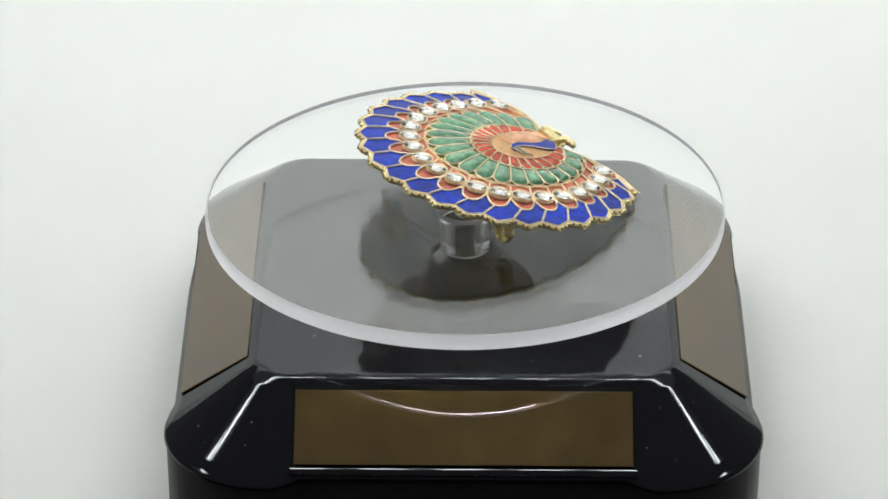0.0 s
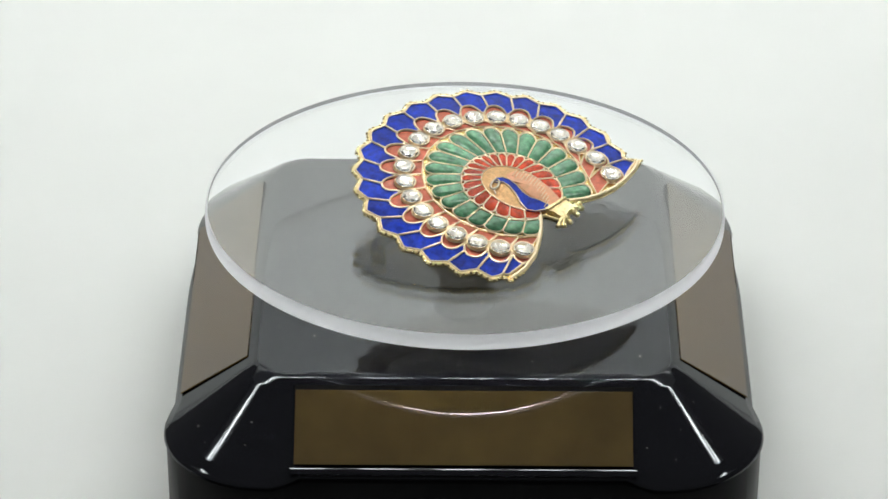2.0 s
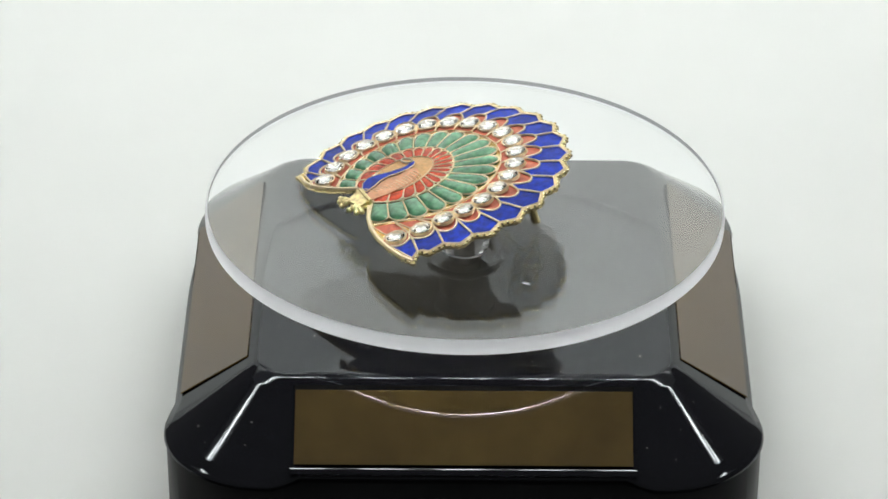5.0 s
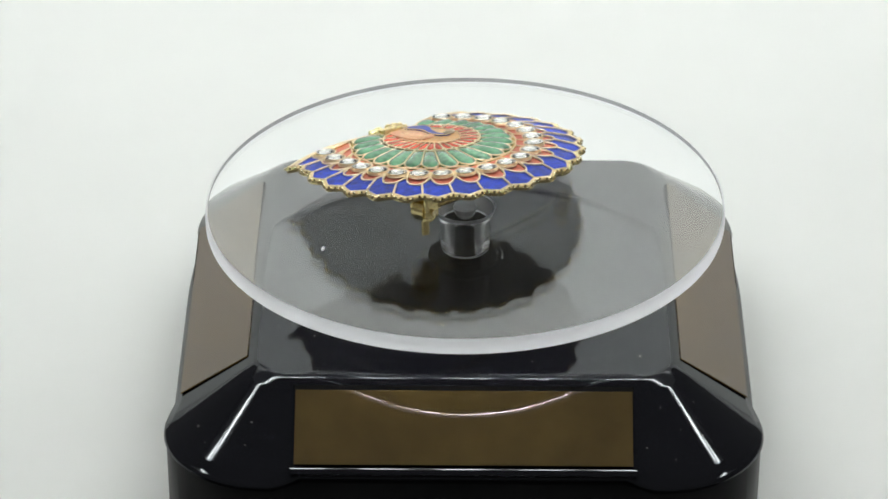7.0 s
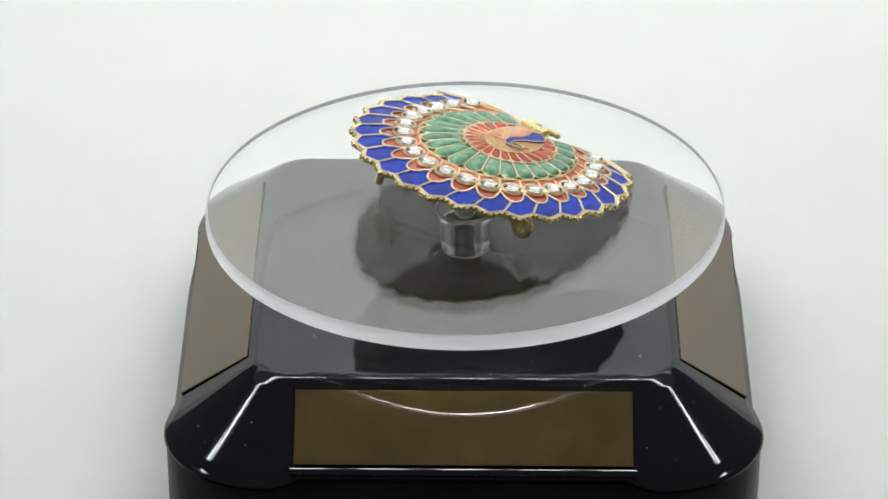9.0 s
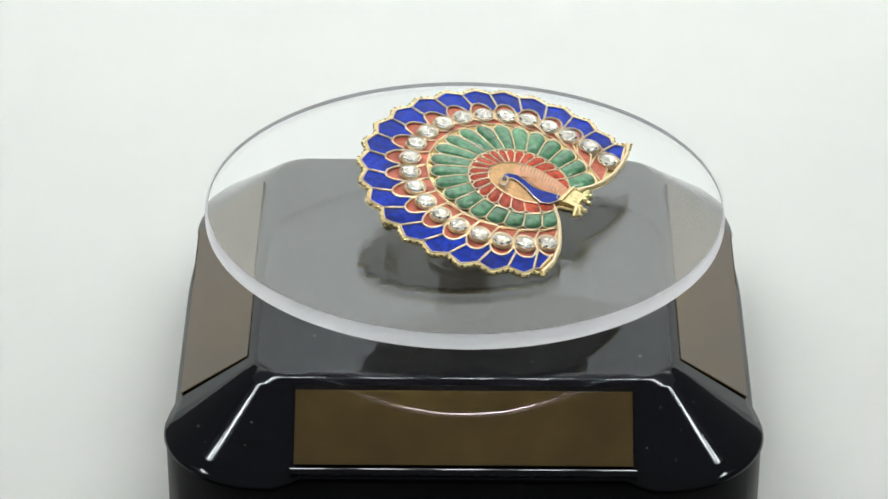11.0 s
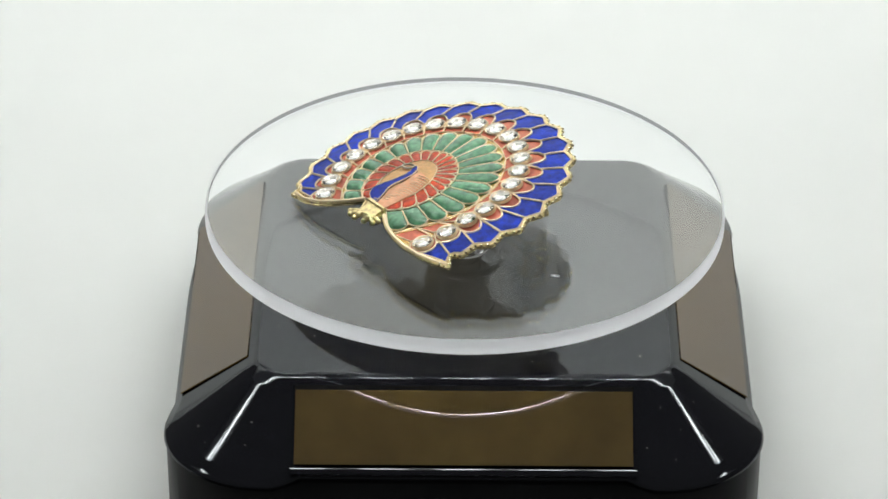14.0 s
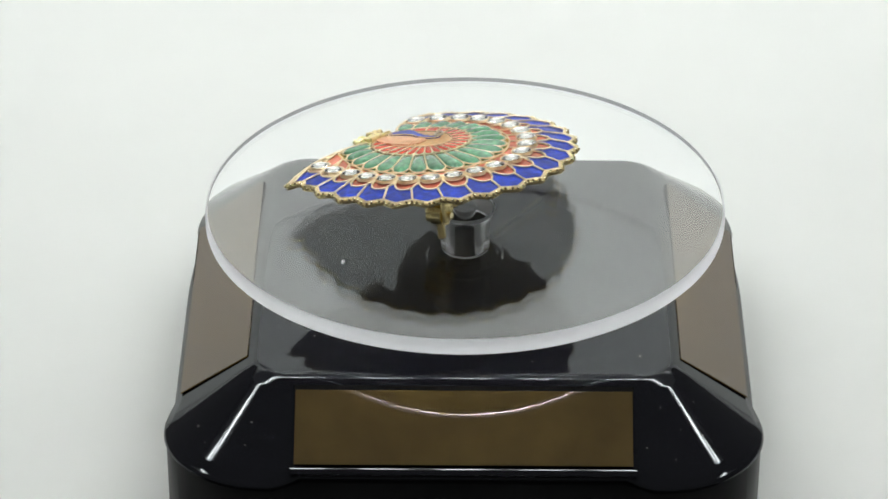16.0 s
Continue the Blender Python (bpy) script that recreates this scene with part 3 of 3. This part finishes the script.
    for i in range(21):
        p = ring_point("gem", i)
        size = 1.92 if i < 20 else 2.0
        at = Matrix.Translation(up(p.x, p.y, 0.07)) @ Matrix.Scale(0.98, 4) @ Matrix.Rotation(random.uniform(0, 6.28), 4, "Z")
        if first is None:
            bm = bmesh.new()
            rings = []
            for r, z, off in ((0.85, 1.02, 0.0), (1.50, 0.82, 0.5), (1.92, 0.48, 0.0), (1.92, 0.42, 0.0), (1.85, 0.40, 0.0)):
                rings.append([Vector((r * math.cos((k + off) * math.pi / 4), r * math.sin((k + off) * math.pi / 4), z)) / 1000 for k in range(8)])
            rows = [[bm.verts.new(q) for q in r] for r in rings]
            for a, b, off in ((rows[0], rows[1], 1), (rows[1], rows[2], 2)):
                for k in range(8):
                    if off == 1:
                        bm.faces.new((a[k], b[k], a[(k + 1) % 8]))
                        bm.faces.new((a[(k + 1) % 8], b[k], b[(k + 1) % 8]))
                    else:
                        bm.faces.new((a[k], b[k], b[(k + 1) % 8]))
                        bm.faces.new((a[k], b[(k + 1) % 8], a[(k + 1) % 8]))
            for a, b in ((rows[2], rows[3]), (rows[3], rows[4])):
                for k in range(8):
                    bm.faces.new((a[k], b[k], b[(k + 1) % 8], a[(k + 1) % 8]))
            bm.faces.new(rows[0])
            bm.faces.new(rows[4])
            first = part("rhinestone", bm, CRYSTAL, thing, "clear faceted rhinestone in a foiled cup", smooth=False)
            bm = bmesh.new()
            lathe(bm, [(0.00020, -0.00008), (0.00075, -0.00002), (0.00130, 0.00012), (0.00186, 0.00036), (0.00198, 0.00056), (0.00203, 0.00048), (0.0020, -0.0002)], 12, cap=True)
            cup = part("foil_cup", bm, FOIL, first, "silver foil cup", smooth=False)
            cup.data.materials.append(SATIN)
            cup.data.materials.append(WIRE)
            for f in cup.data.polygons:                  # facets alternate between mirror and pale satin, which paints the stone's sparkle
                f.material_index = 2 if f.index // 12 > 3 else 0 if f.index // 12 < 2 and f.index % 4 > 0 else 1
            first.visible_shadow = False
            first.matrix_local = at
        else:
            ob = new("rhinestone", first.data)
            ob.visible_shadow = False
            ob.parent = thing
            tagged(ob, first["label"])
            ob.matrix_local = at
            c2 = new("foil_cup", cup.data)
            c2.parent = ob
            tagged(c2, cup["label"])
    # body of the bird: gold ground, peach flank, blue neck, head, stem and feet
    body = [ring_point("red_in", s) for s in np.linspace(-0.5, 20.5, 36)] + [Vector((0.3, -17.8)), Vector((-4.8, -16.9))]
    enamel("gold_breast", body, material("matt_gold", (0.70, 0.43, 0.20), 0.45, 0.55, vary=0.15, scale=1500, bump=0.8, bump_scale=1500), thing, 0.12, 0.2, "hatched matt gold ground behind the neck")
    flank = [Vector(p) for p in ((-2.6, -6.8), (-1.2, -5.6), (0.6, -6.1), (1.9, -8.0), (2.2, -10.8), (1.6, -14.0), (0.6, -16.6), (-0.4, -18.0), (-2.6, -17.4), (-2.9, -15.2), (-3.4, -13.0), (-2.9, -10.6), (-2.0, -8.6))]
    enamel("peach_flank", flank, PEACH, thing, 0.42, 0.25, "peach enamel flank")
    bm = bmesh.new()
    for k in range(15):                                  # fine fringe along the right side of the flank
        v = -6.6 - 0.66 * k
        right = -2.8 + 5.2 * math.sqrt(max(0.0, 1 - ((v + 9.0) / 7.4) ** 2)) - 0.25
        run = 2.7 + 0.35 * math.sin(2.3 * k)
        tube(bm, [up(right - run, v - 0.25, 0.60), up(right - run * 0.5, v - 0.08, 0.66), up(right, v + 0.12, 0.42)], 0.10, 5)
    tagged(part("body_hatching", bm, FRINGE, thing, "fine gold hatching on the flank"), kind="stuff")
    neck = [Vector(p) for p in ((-4.6, -4.7), (-3.4, -4.7), (-2.5, -5.6), (-2.2, -7.2), (-2.7, -9.1), (-3.5, -10.8), (-3.7, -12.6), (-3.1, -14.6), (-2.9, -16.5), (-4.4, -16.6), (-6.2, -15.4), (-6.9, -13.8), (-6.0, -11.8), (-4.6, -9.8), (-3.7, -7.6), (-3.6, -6.4), (-4.2, -5.6))]
    bm = bmesh.new()
    lowv = [bm.verts.new(up(p.x, p.y, 0.2)) for p in neck]
    midv = [bm.verts.new(up(p.x, p.y, 0.62)) for p in neck]
    for i in range(len(neck)):
        bm.faces.new((lowv[i], lowv[(i + 1) % len(neck)], midv[(i + 1) % len(neck)], midv[i]))
    face = bm.faces.new(midv)
    bmesh.ops.triangulate(bm, faces=[face])
    part("neck", bm, BLUE, thing, "cobalt enamel neck and breast")
    bm = bmesh.new()
    head = [Vector((-5.2 + 1.35 * math.cos(t) - 0.35 * math.sin(t), -5.5 + 0.4 * math.cos(t) + 0.62 * math.sin(t))) for t in np.linspace(0, 2 * math.pi, 17)[:-1]]
    tube(bm, [up(p.x, p.y, 0.66) for p in head], 0.24, 6, closed=True)
    tube(bm, [up(-6.2, -5.9, 0.66), up(-6.9, -6.5, 0.62), up(-7.3, -7.0, 0.55)], 0.17, 6)
    part("head", bm, BACK, thing, "looped dull gold head with a beak")
    bm = bmesh.new()
    tube(bm, [up(p.x, p.y, 0.58) for p in neck], 0.12, 5, closed=True)
    part("neck_outline", bm, WIRE, thing, "thin gold outline of the neck")
    bm = bmesh.new()
    lowf = [(-4.3, -16.4), (-2.0, -17.0), (0.9, -17.5), (1.0, -18.2), (0.45, -18.4), (0.35, -20.1), (0.0, -20.6), (-1.6, -20.3), (-3.2, -20.5), (-4.1, -20.1), (-4.0, -18.0), (-4.6, -17.4)]
    a = [bm.verts.new(up(x, y, 0.75)) for x, y in lowf]
    b = [bm.verts.new(up(x, y, -0.8)) for x, y in lowf]
    for i in range(len(a)):
        bm.faces.new((a[i], a[(i + 1) % len(a)], b[(i + 1) % len(a)], b[i]))
    bmesh.ops.triangulate(bm, faces=[bm.faces.new(a), bm.faces.new(b)])
    tube(bm, [up(-4.5, -17.1, 0.8), up(-2.0, -17.5, 0.85), up(0.8, -17.9, 0.8)], 0.35, 6)
    for ax, toes in ((-3.1, ((-6.3, -20.7), (-5.5, -21.5), (-3.8, -21.9))), (-0.5, ((2.0, -20.6), (1.2, -21.5), (-1.1, -21.9)))):
        for x, y in toes:                                # toes with a knuckle and a claw
            tube(bm, [up(ax, -19.9, 0.3), up((ax + x) / 2, (y - 19.9) / 2 - 0.2, 0.65), up(x, y, 0.1)], 0.48, 7)
            for f, r in ((0.55, 0.62), (0.95, 0.56)):
                bmesh.ops.create_icosphere(bm, subdivisions=2, radius=r / 1000, matrix=Matrix.Translation(up(ax + (x - ax) * f, -19.9 + (y + 19.9) * f - 0.1, 0.35)))
    part("foot_piece", bm, CAST, thing, "cast gold feet")
    # pin on the back
    hinge_at, catch_at = Vector((15.4, 8.2)), Vector((-18.9, 11.8))
    bm = bmesh.new()
    tube(bm, [up(catch_at.x, catch_at.y, -4.2), up(*((hinge_at + catch_at) / 2), -5.4), up(hinge_at.x, hinge_at.y, -5.8)], 0.48, 8)
    part("pin", bm, GOLD, thing, "gold pin stem")
    q = up(hinge_at.x, hinge_at.y, 0)
    bm = bmesh.new()
    for side in (-1, 1):                                 # two cheeks, a barrel between them, a post below
        box(bm, q.x - 0.0016, q.x + 0.0016, q.y + side * 0.0019 - 0.0004, q.y + side * 0.0019 + 0.0004, q.z - 0.0070, q.z - 0.0006, 0.0002)
    box(bm, q.x - 0.0019, q.x + 0.0019, q.y - 0.0024, q.y + 0.0024, q.z - 0.0016, q.z - 0.0006, 0.0003)
    bmesh.ops.create_cone(bm, cap_ends=True, segments=20, radius1=0.0021, radius2=0.0021, depth=0.0030,
                          matrix=Matrix.Translation((q.x, q.y, q.z - 0.0058)) @ Matrix.Rotation(math.pi / 2, 4, "X"))
    hinge = part("hinge", bm, GOLD, thing, "gold pin hinge")
    bm = bmesh.new()
    bmesh.ops.create_cone(bm, cap_ends=True, segments=14, radius1=0.0006, radius2=0.0006, depth=0.0058,
                          matrix=Matrix.Translation((q.x, q.y, q.z - 0.0058)) @ Matrix.Rotation(math.pi / 2, 4, "X"))
    part("rivet", bm, BEAD, hinge, "bright gold rivet")
    bm = bmesh.new()
    tube(bm, [(q.x, q.y, q.z - 0.0074), (q.x + 0.0002, q.y + 0.0002, q.z - 0.0106)], 0.8, 10)
    part("hinge_post", bm, GOLD, hinge, "short gold post")
    q = up(catch_at.x, catch_at.y, -4.3)
    bm = bmesh.new()
    tube(bm, [(q.x + 0.0016 * math.cos(t), q.y, q.z + 0.0016 * math.sin(t)) for t in np.linspace(-1.45, 4.6, 20)], 0.82, 9)
    box(bm, q.x - 0.0008, q.x + 0.0008, q.y - 0.0012, q.y + 0.0012, q.z + 0.0014, q.z + 0.0037, 0.0002)
    part("catch", bm, GOLD, thing, "curled gold catch")
    return thing


brooch_thing = brooch()


# ---- motion ----
PERIOD = 9.2855
LEAN = Vector((0.01335, -0.00105, 1)).normalized()      # the disc sits slightly out of true on its hub
WOBBLE = Vector((0, 0, 1)).rotation_difference(LEAN).to_matrix().to_4x4()


def turned(t):
    return Matrix.Translation((0, 0, DISC_TOP)) @ Matrix.Rotation(-2 * math.pi * (t - 3.5) / PERIOD, 4, "Z") @ WOBBLE


def motions():
    times = [0.25 * k for k in range(65)]
    walk(disc, [(t, turned(t)) for t in times])
    walk(brooch_thing, [(t, turned(t) @ BROOCH_POSE) for t in times])


motions()
